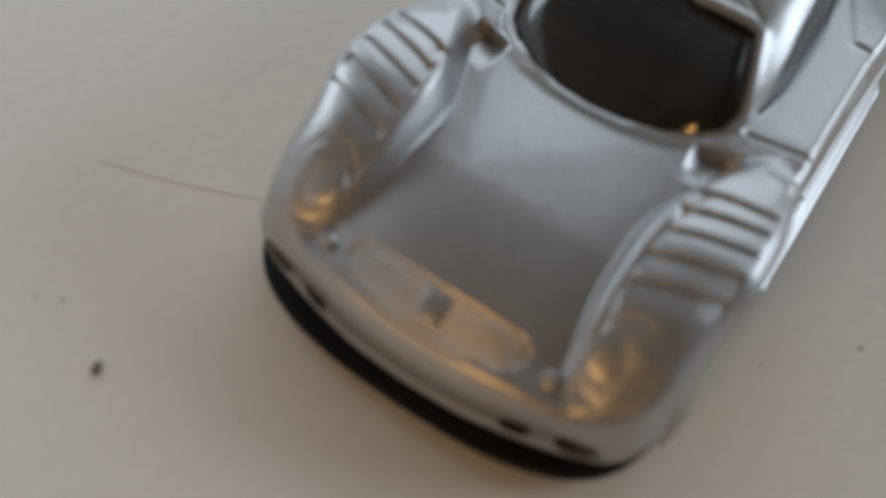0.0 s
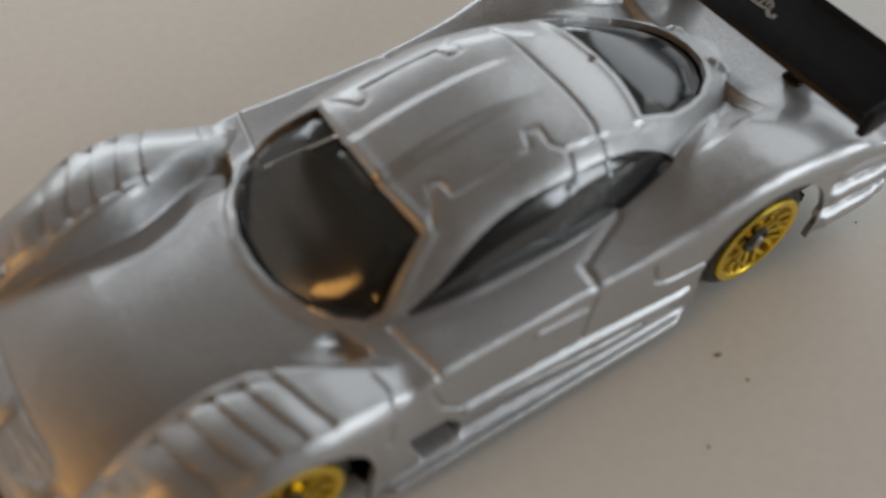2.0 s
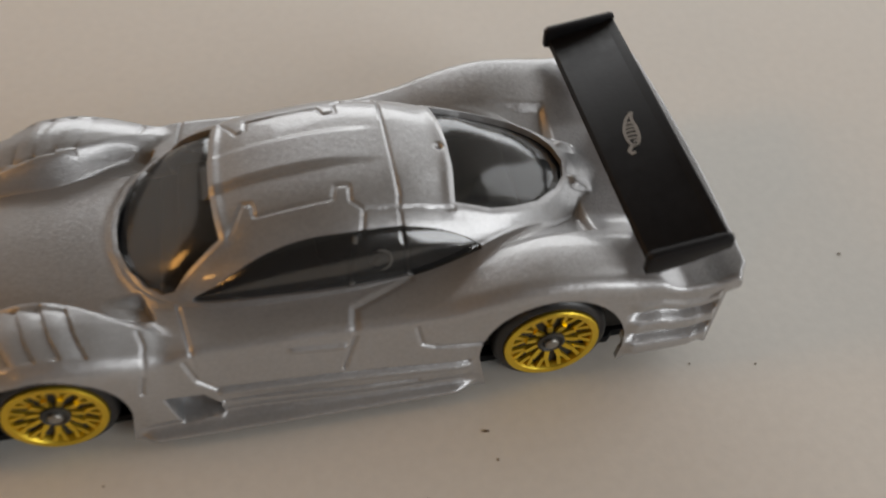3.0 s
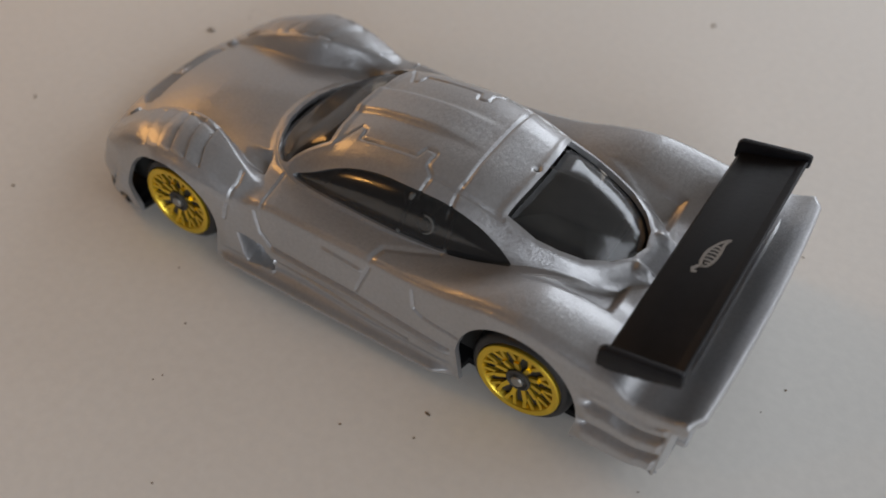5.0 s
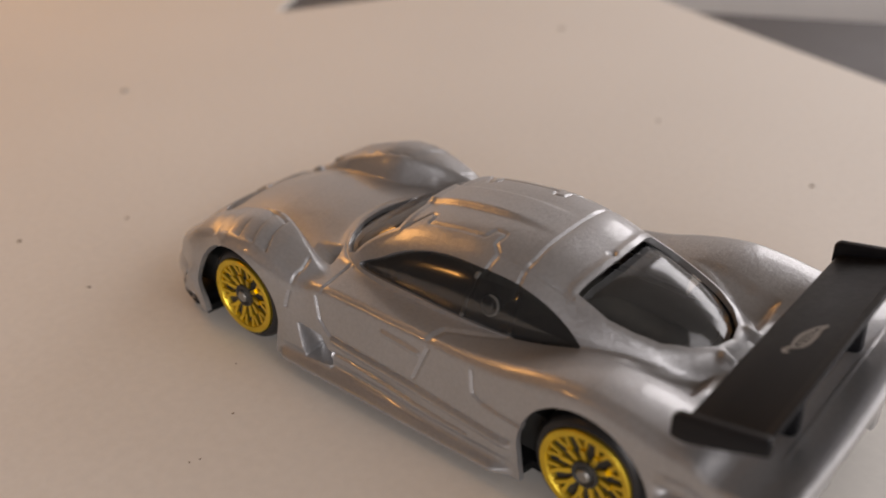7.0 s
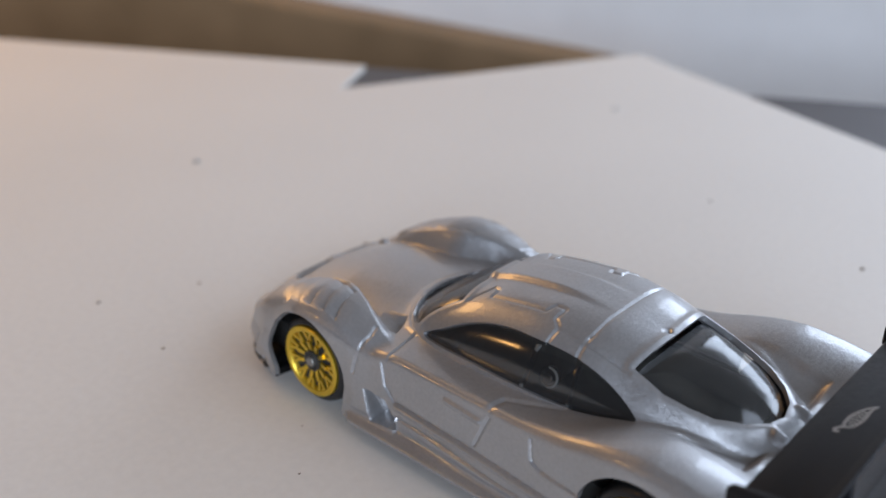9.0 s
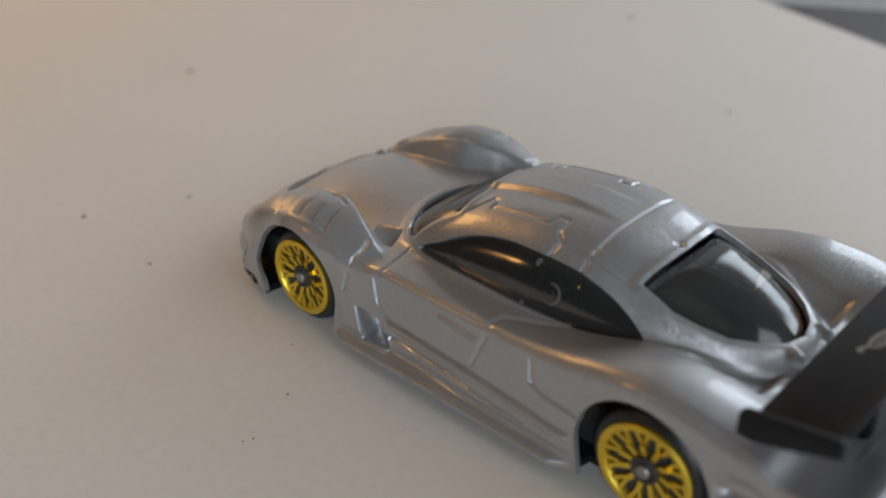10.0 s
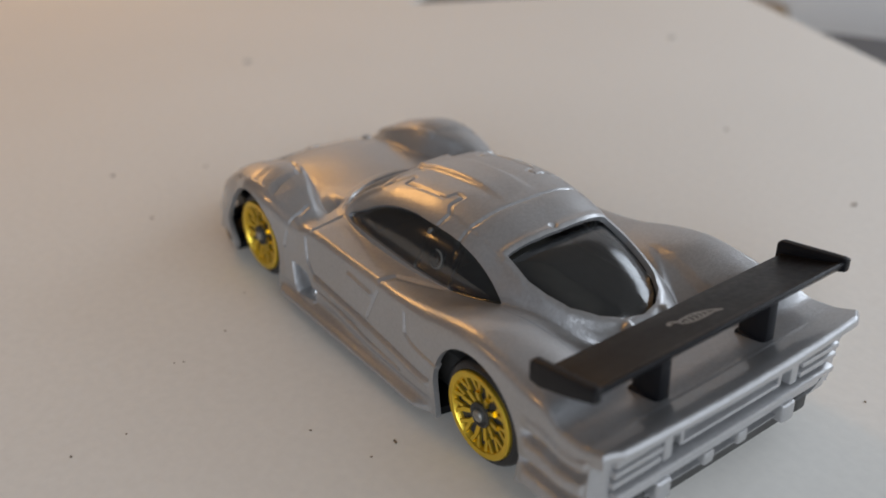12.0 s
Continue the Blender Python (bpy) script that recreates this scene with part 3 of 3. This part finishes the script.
# ---- the car ----
def build_wheel(radius, wide):
    """A wheel about its own centre, outer face towards -y."""
    wheel = new("wheel")
    rim_r = radius * 0.815
    part("tyre", lathe_bm([(rim_r - 0.05, -wide / 2 + 0.3), (rim_r + 0.1, -wide / 2 + 0.02), (radius - 0.5, -wide / 2 + 0.12), (radius - 0.2, -wide / 2 + 0.4), (radius - 0.04, -wide / 2 + 0.8), (radius, -wide / 2 + 1.2), (radius, wide / 2 - 0.4), (radius - 0.4, wide / 2), (1.0, wide / 2)], 72), TYRE, wheel, "black plastic tyre")
    face = -wide / 2 - 0.12
    ring = lathe_bm([(rim_r + 0.02, face + 0.3), (rim_r, face - 0.12), (rim_r - 0.12, face - 0.2), (rim_r - 0.62, face - 0.16), (rim_r - 0.78, face + 0.05), (rim_r - 0.85, face + 0.5)], 72)
    part("rim", ring, GOLD, wheel, "gold plated outer ring")
    part("rim_well", lathe_bm([(rim_r - 0.1, face + 0.25), (rim_r - 0.9, face + 0.55), (0.3, face + 0.5)], 48), DARK, wheel)
    hub_r = radius * 0.235

    def bar(bm, a0, r0, a1, r1, w0, w1):
        p, q = Vector((math.cos(a0) * r0, 0, math.sin(a0) * r0)), Vector((math.cos(a1) * r1, 0, math.sin(a1) * r1))
        s = (q - p).normalized().cross(Vector((0, 1, 0)))
        dish = 0.22
        top = [(p + s * w0, dish), (q + s * w1, -0.08), (q - s * w1, -0.08), (p - s * w0, dish)]
        f = [bm.verts.new((v.x, face + k, v.z)) for v, k in top]
        b = [bm.verts.new((v.x * 1.0, face + k + 0.3, v.z)) for v, k in top]
        bm.faces.new(f)
        for i in range(4):
            bm.faces.new((f[i], b[i], b[(i + 1) % 4], f[(i + 1) % 4]))

    for k in range(11):
        bm = bmesh.new()
        a = 2 * math.pi * k / 11
        mid, tip = radius * 0.46, rim_r - 0.55
        bar(bm, a, hub_r * 0.9, a, mid, 0.24, 0.24)
        bar(bm, a + 0.02, mid - 0.2, a + 0.15, tip, 0.16, 0.2)
        bar(bm, a - 0.02, mid - 0.2, a - 0.15, tip, 0.16, 0.2)
        part("spoke", bm, GOLD, wheel, smooth=False)
    part("hub_ring", lathe_bm([(hub_r, face + 0.35), (hub_r, face - 0.02), (hub_r - 0.2, face - 0.1), (hub_r - 0.42, face + 0.1), (0.2, face + 0.12)], 32), DARK, wheel)
    part("axle_end", lathe_bm([(0.62, face + 0.3), (0.62, face - 0.2), (0.5, face - 0.32), (0.0, face - 0.36)], 24), AXLE, wheel, "dull steel axle end")
    return wheel


def build_car():
    car = tagged(new("toy_car"), "silver die-cast toy racing car with gold wheels standing on white card", "toy car")
    build_body(car)
    # black base plate with the splitter under the nose
    front = spline([(0, -37.4), (3.5, -37.3), (7, -36.9), (10, -36.1), (12.5, -34.8), (14.4, -32.6), (15.5, -29.2)])
    bow = [(float(front(y)) - 0.35, y * 1.015) for y in [15.5 * math.sin(k * math.pi / 36) for k in range(18)] + [15.5]]
    edge = [(x + 1.2, y * 0.95) for x, y in bow] + [(-27.9, 15.6), (-27.6, 13.4), (-15.6, 13.4), (-15.0, 15.2), (14.6, 15.2), (15.0, 13.2), (28.2, 13.2), (28.8, 12.6), (32.6, 12.6), (33.0, 0)]
    line = edge + [(x, -y) for x, y in edge[-2:0:-1]]
    part("base_plate", prism_bm([(x, y, 0.55) for x, y in line], (0, 0, 0.95), 0.12), BASE, car, "black plastic base plate")
    lip = [(-28.6, -8), (-28.6, -15.3)] + [(x, -y) for x, y in bow[:0:-1]] + bow + [(-28.6, 15.3), (-28.6, 8)]
    part("splitter", prism_bm([(x, y, 1.25) for x, y in lip], (0, 0, 1.05), 0.2), BASE, car, "black splitter under the nose")
    part("chassis_block", box_bm(-34.2, 36.2, -12.2, 12.2, 1.5, 6.0, 0.3), DARK, car)
    tub = box_bm(-12, 22, -8.6, 8.6, 6.0, 9.6, 0.6)
    part("cockpit_floor", tub, INTERIOR, car)
    for s in (-1, 1):
        part("seat", box_bm(2.0, 5.5, s * 4 - 2, s * 4 + 2, 9.5, 14.2, 0.7, 3), INTERIOR, car)
    part("dashboard", box_bm(-10, -6.5, -8, 8, 9.4, 11.4, 0.6, 3), INTERIOR, car)
    for s in (-1, 1):
        part("window_pillar", prism_bm([(4.3, s * 10.6, 11.3), (4.8, s * 10.6, 11.3), (5.6, s * 9.05, 15.6), (5.1, s * 9.05, 15.6)], (0, -s * 0.4, 0), 0.1), CLEAR, car)
        part("window_pillar", prism_bm([(9.4, s * 10.0, 11.2), (9.8, s * 10.0, 11.2), (10.0, s * 8.5, 15.0), (9.7, s * 8.5, 15.0)], (0, -s * 0.4, 0), 0.1), CLEAR, car)
        knob = lathe_bm([(0, -0.15), (0.4, -0.12), (0.5, 0.05), (0.75, 0.05), (0.85, -0.12), (1.05, -0.1), (1.1, 0.4)], 28)
        bmesh.ops.rotate(knob, verts=knob.verts, matrix=Matrix.Rotation(-0.3, 3, "X"))
        if s > 0:
            bmesh.ops.rotate(knob, verts=knob.verts, matrix=Matrix.Rotation(math.pi, 3, "Z"))
        bmesh.ops.translate(knob, verts=knob.verts, vec=(7.3, s * 9.75, 13.2))
        part("window_knob", knob, CLEAR, car)
    # wheels
    for radius, wide, x, y in ((5.3, 3.6, -21.5, 13.2), (5.38, 4.2, 21.6, 13.4)):
        w = build_wheel(radius, wide)
        w.parent = car
        w.location = (x / 1000, -y / 1000, radius / 1000)
        c = copy_thing(w, pose(x / 1000, y / 1000, radius / 1000, 0, 0, 180))
        c.parent = car
    # lamps in the nose
    for s in (-1, 1):
        lens = lathe_bm([(0, -0.13), (0.8, -0.11), (1.5, -0.03), (1.85, 0.12), (1.95, 0.4)], 40)
        m = Matrix.Rotation(radians(-58), 3, "X")
        bmesh.ops.rotate(lens, verts=lens.verts, matrix=m)
        bmesh.ops.rotate(lens, verts=lens.verts, matrix=Matrix.Rotation(radians(-90 - s * 12), 3, "Z"))
        bmesh.ops.translate(lens, verts=lens.verts, vec=(-31.3, s * 11.1, skin(-31.3, 11.1) - 0.05))
        part("headlight", lens, PAINT, car, "moulded silver headlight bulge")
        lamp = lathe_bm([(0, -0.5), (0.5, -0.42), (0.75, -0.1), (0.78, 0.5)], 24)
        bmesh.ops.rotate(lamp, verts=lamp.verts, matrix=m)
        bmesh.ops.rotate(lamp, verts=lamp.verts, matrix=Matrix.Rotation(radians(-90 - s * 10), 3, "Z"))
        bmesh.ops.translate(lamp, verts=lamp.verts, vec=(-33.8, s * 8.4, skin(-33.8, 8.4) + 0.05))
        part("lamp", lamp, PAINT, car, "small moulded silver lamp")
    badge = part("badge_plate", prism_bm([(-35.1, -0.95, skin(-35.1, 0) + 0.16), (-35.1, 0.95, skin(-35.1, 0) + 0.16), (-33.3, 0.95, skin(-33.3, 0) + 0.16), (-33.3, -0.95, skin(-33.3, 0) + 0.16)], (0, 0, -0.7), 0.12), PAINT, car, "small square silver badge plate in the grille")
    disc = lathe_bm([(0, -0.16), (0.38, -0.14), (0.42, -0.05), (0.56, -0.05), (0.62, -0.14), (0.72, -0.1), (0.74, 0.3)], 28)
    bmesh.ops.rotate(disc, verts=disc.verts, matrix=Matrix.Rotation(radians(-90), 3, "X"))
    bmesh.ops.rotate(disc, verts=disc.verts, matrix=Matrix.Rotation(-math.atan2(skin(-33.3, 0) - skin(-35.1, 0), 1.8), 3, "Y"))
    bmesh.ops.translate(disc, verts=disc.verts, vec=(-34.2, 0, (skin(-35.1, 0) + skin(-33.3, 0)) / 2 + 0.14))
    part("badge_ring", disc, PAINT, badge)
    # rear panel: slats, plate frame and lower blocks
    tail = 37.3
    part("tail_panel", box_bm(34.2, tail - 1.9, -14.4, 14.4, 4.2, 11.4, 0.3), PAINT, car, "recessed silver tail panel")
    part("tail_lip", box_bm(35.5, tail + 0.75, -15.6, 15.6, 11.15, 11.75, 0.2), PAINT, car)
    for s in (-1, 1):
        for i in range(3):
            part("tail_slat", box_bm(tail - 2.1, tail + 0.35 - 0.1 * i, min(s * 9.3, s * 14.9), max(s * 9.3, s * 14.9), 9.9 - i * 1.15, 10.5 - i * 1.15, 0.14), PAINT, car)
        # dark sheet over the silver panel, painting the shade between the slats
        part("tail_shade_backing", box_bm(tail - 2.2, tail - 1.75, min(s * 9.3, s * 14.6), max(s * 9.3, s * 14.6), 7.2, 11.0, 0.05), DARK, car, "dark backing standing in for the shade behind the slats")
        part("tail_block", box_bm(tail - 2.1, tail + 0.1, min(s * 7.9, s * 9.0), max(s * 7.9, s * 9.0), 7.3, 10.6, 0.25), PAINT, car)
        part("exhaust_block", box_bm(tail - 3.0, tail + 0.3, min(s * 7.6, s * 9.4), max(s * 7.6, s * 9.4), 3.0, 5.3, 0.4, 3), PAINT, car)
        part("exhaust_block", box_bm(tail - 3.0, tail - 0.2, min(s * 10.2, s * 12.0), max(s * 10.2, s * 12.0), 2.7, 4.6, 0.4, 3), DARK, car)
        part("hook_block", box_bm(tail - 3.0, tail - 0.1, min(s * 1.6, s * 3.0), max(s * 1.6, s * 3.0), 3.4, 4.9, 0.3), PAINT, car)
    for y0, y1, z0, z1 in ((-6.8, 6.8, 10.2, 10.65), (-6.8, 6.8, 7.7, 8.15), (-6.8, -6.3, 7.7, 10.65), (6.3, 6.8, 7.7, 10.65)):
        part("plate_frame", box_bm(tail - 2.1, tail - 0.1, y0, y1, z0, z1, 0.18), PAINT, car)
    for s in (-1, 1):
        part("bolt", box_bm(tail - 2.1, tail - 0.6, s * 4.6 - 0.4, s * 4.6 + 0.4, 8.7, 9.7, 0.3, 3), PAINT, car)
    part("rear_skirt", box_bm(33.4, tail - 1.7, -13.4, 13.4, 2.3, 5.4, 0.35), PAINT, car)
    part("bumper_bar", box_bm(tail - 2.0, tail + 0.45, -14.6, 14.6, 6.2, 7.0, 0.3), PAINT, car)
    part("bumper_bar", box_bm(tail - 2.5, tail - 0.1, -13.4, 13.4, 5.0, 5.7, 0.25), PAINT, car)
    # rear wing
    wing = new("rear_wing")
    wing.parent = car
    sect = [(29.05, 14.55), (29.35, 14.95), (31.0, 15.4), (33.0, 15.9), (35.0, 16.5), (35.75, 16.95), (35.95, 16.8), (35.7, 16.15), (33.5, 15.1), (31.0, 14.5), (29.35, 14.25)]
    part("blade", prism_bm([(x, -15.7, z) for x, z in sect], (0, 31.4, 0), 0.06), BLACK, wing, "matt black plastic blade")
    for s in (-1, 1):
        plate = [(28.7, 14.0), (28.7, 15.9), (29.1, 16.25), (35.6, 17.25), (36.1, 17.15), (36.1, 15.9), (33, 14.8), (30, 13.9)]
        part("end_plate", prism_bm([(x, s * 15.6, z) for x, z in plate], (0, s * 0.8, 0), 0.2), BLACK, wing, "black end plate")
        post = [(32.2, 10.6), (35.2, 10.6), (35.0, 16.1), (31.6, 14.9)]
        part("post", prism_bm([(x, s * 7.0 - 0.65, z) for x, z in post], (0, 1.3, 0), 0.25), BLACK, wing, "black wing post")
    # pale printed flame shape on the blade
    def swoosh(line, width):
        bm = bmesh.new()
        rows = []
        for i, (x, y) in enumerate(line):
            px, py = line[max(i - 1, 0)]
            qx, qy = line[min(i + 1, len(line) - 1)]
            k = math.hypot(qx - px, qy - py)
            nx, ny = -(qy - py) / k * width, (qx - px) / k * width
            top = lambda u: 15.4 + 0.25 * (min(u, 33.0) - 31.0) + 0.3 * max(u - 33.0, 0) + 0.04
            rows.append([bm.verts.new((x + nx, y + ny, top(x + nx))), bm.verts.new((x - nx, y - ny, top(x - nx)))])
        for p, q in zip(rows[:-1], rows[1:]):
            bm.faces.new((p[0], p[1], q[1], q[0]))
        return bm
    leaf = [(32.1, -2.4), (31.9, -1.5), (31.95, -0.4), (32.3, 0.5), (32.7, 1.2), (33.3, 1.7), (33.05, 0.9), (33.1, -0.5), (32.95, -1.7), (32.6, -2.4), (32.1, -2.4)]
    emblem = part("emblem", swoosh(rounded(leaf[:-1], 6) + [leaf[0]], 0.15), INK, wing, "pale printed flame outline")
    part("emblem_curl", swoosh([(32.4, -2.4), (31.9, -2.6), (31.6, -3.0), (31.75, -3.4), (32.1, -3.3)], 0.2), INK, emblem)
    for i, (p, q) in enumerate([((31.95, -1.5), (32.95, -1.7)), ((32.0, -0.5), (33.05, -0.6)), ((32.35, 0.5), (33.0, 0.3)), ((31.95, -1.0), (33.0, -1.15)), ((32.15, 0.0), (33.0, -0.15)), ((32.3, -2.0), (32.8, -2.1))]):
        part("emblem_stroke", swoosh([p, ((p[0] + q[0]) / 2, (p[1] + q[1]) / 2 + 0.1), q], 0.13), INK, emblem)
    for s in (-1, 1):
        part("post_foot", box_bm(31.9, 35.4, s * 7.0 - 0.95, s * 7.0 + 0.95, 10.9, 11.5, 0.2), BLACK, wing)
    return car


build_car()

# ---- support and room ----
def sheet(name, line, z0, z1, mat, label, category):
    bm = prism_bm([(x, y, z0) for x, y in line], (0, 0, z1 - z0), 0.15)
    return tagged(part(name, bm, mat, None, smooth=False), label, category)


sheet("card_sheet", [(-77, 142), (-113, 68), (-260, -235), (170, -409), (330, -25)], -1.4, 0.0, CARD, "large white card sheet under the toy car", "card")
sheet("card_sheet", [(-122, 88), (-100, 50), (-230, -210), (-640, -330), (-640, -168)], -1.3, -0.05, CARD, "second white card sheet reaching the wall", "card")


def room_part(name, bounds, mat, label, category, bevel=0):
    ob = part(name, box_bm(*bounds, bevel=bevel), mat, None, smooth=False)
    ob.matrix_world = TURN
    return tagged(ob, label, category, kind="structure")


def room():
    """Along the far wall runs u, away from the car v; the window is in the wall at the end of u."""
    u0, u1, v0, v1, z0, z1, t = -1700, 900, -1300, 260, -760, 1700, 60
    w0, w1, s0, s1, a0, a1 = -810, 250, 40, 1000, 45, 675
    room_part("table_top", (-800, 420, -700, 138, -31.4, -1.4), DESK, "dark table top under the white card", "table", 2)
    room_part("floor", (u0 - t, u1 + t, v0 - t, v1 + t, z0 - t, z0), FLOOR, "brown floor boards of the room", "floor")
    room_part("ceiling", (u0 - t, u1 + t, v0 - t, v1 + t, z1, z1 + t), CEILING, "plain beige ceiling of the room", "ceiling")
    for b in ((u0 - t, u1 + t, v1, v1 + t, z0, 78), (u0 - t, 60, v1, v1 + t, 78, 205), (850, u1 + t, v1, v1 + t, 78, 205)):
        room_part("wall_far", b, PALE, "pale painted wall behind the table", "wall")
    # unseen upper wall, added in dark taupe to darken what the paint reflects
    room_part("wall_far", (u0 - t, u1 + t, v1, v1 + t, 205, z1), TAUPE, "unseen dark taupe upper wall added for the car to reflect", "wall")
    # brown slab with a sloping top edge, added where the far wall looks brown
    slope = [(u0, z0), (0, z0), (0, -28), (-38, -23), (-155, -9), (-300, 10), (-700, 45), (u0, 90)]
    slab = part("brown_slab", prism_bm([(u, v1 - 1, z) for u, z in slope], (0, -14, 0), 3), BROWN, None, smooth=False)
    slab.matrix_world = TURN
    tagged(slab, "flat brown slab with a sloping top edge added before the pale wall", "wall panel", kind="structure")
    for b in ((u0 - t, a0, v0 - t, v0, z0, z1), (a1, u1 + t, v0 - t, v0, z0, z1), (a0, a1, v0 - t, v0, z0, 145), (a0, a1, v0 - t, v0, 855, z1)):
        room_part("wall_near", b, WOOD, "brown wooden wall of the room", "wall")
    room_part("wall_end", (u0 - t, u0, v0, v1, z0, z1), WOOD, "brown wooden wall of the room", "wall")
    for b in ((u1, u1 + t, v0, v1, z0, s0), (u1, u1 + t, v0, v1, s1, z1), (u1, u1 + t, v0, w0, s0, s1), (u1, u1 + t, w1, v1, s0, s1)):
        room_part("wall_window", b, WALL, "plain painted wall round the window", "wall")


room()


# ---- crumbs and fibres on the card ----
def crumb(x, y, size, long, seed, mat=CRUMB):
    bm = bmesh.new()
    bmesh.ops.create_icosphere(bm, subdivisions=2, radius=1)
    rnd = random.Random(seed)
    turn = rnd.uniform(0, 3.1)
    for v in bm.verts:
        k = 1 + 0.28 * noise.noise(v.co * 1.7 + Vector((seed, 0, 0)))
        px, py = v.co.x * long * size * k * 0.8, v.co.y * size * k * 0.8
        v.co = (px * math.cos(turn) - py * math.sin(turn), px * math.sin(turn) + py * math.cos(turn), (v.co.z + 0.9) * size * 0.45 * k)
    low = min(v.co.z for v in bm.verts)
    for v in bm.verts:
        v.co.z -= low
    ob = part("crumb", bm, mat, None, at=(x, y, 0))
    return tagged(ob, "tiny brown crumb lying on the white card", "crumb", "crumbs on the card")


for i, (x, y, size, long) in enumerate([(-46.9, 17.2, 0.36, 1.9), (14.7, -20.3, 0.17, 2.4), (8.3, -25.9, 0.13, 1.6), (12.4, 59.3, 0.30, 1.5), (-60.9, -19.7, 0.28, 1.6), (-45.4, 24.5, 0.09, 1.8), (-44.5, 22.8, 0.11, 1.2),
                                     (-41.1, 13.9, 0.09, 1.3), (-12.6, -24.8, 0.13, 1.5), (-9.9, -31.0, 0.10, 1.7), (-44.0, 7.3, 0.12, 1.2), (15.1, -23.3, 0.12, 1.6), (35.4, -16.8, 0.10, 1.4), (41.6, -18.0, 0.12, 1.3),
                                     (56.0, -6.5, 0.16, 1.6), (43.0, 1.8, 0.13, 1.5), (-2.1, -40.4, 0.12, 1.3), (-44.1, -20.4, 0.20, 1.4), (-55.4, -7.2, 0.22, 1.5), (-10.3, -31.9, 0.11, 1.2), (-16.2, 67.2, 0.22, 2.0),
                                     (-2.1, -45.8, 0.16, 1.3), (38.5, 20.8, 0.15, 1.3), (-18.7, -19.3, 0.10, 1.4), (41.8, -2.1, 0.09, 1.4)]):
    crumb(x, y, size, long, i + 1)


# two faint smudges of the card, made as flat grey lumps
for i, (x, y, size, long) in enumerate([(-96.2, 20.8, 0.62, 1.5), (-55.7, 98.6, 0.55, 1.6)]):
    tagged(crumb(x, y, size, long, i + 40, FIBRE), "flat grey lump standing in for a faint smudge on the white card")


def fibre(points, radius):
    c = bpy.data.curves.new("fibre", "CURVE")
    c.dimensions, c.bevel_depth, c.bevel_resolution = "3D", radius * 0.001, 2
    sp = c.splines.new("BEZIER")
    sp.bezier_points.add(len(points) - 1)
    for bp, (x, y, z) in zip(sp.bezier_points, points):
        bp.co = (x * 0.001, y * 0.001, z * 0.001)
        bp.handle_left_type = bp.handle_right_type = "AUTO"
    c.materials.append(FIBRE)
    return tagged(new("fibre", c), "thin grey hair fibre lying on the white card", "fibre")


fibre([(-34.0, 30.1, 0.05), (-32.7, 25.8, 0.05), (-30.9, 21.5, 0.05), (-28.7, 16.8, 0.02)], 0.017)
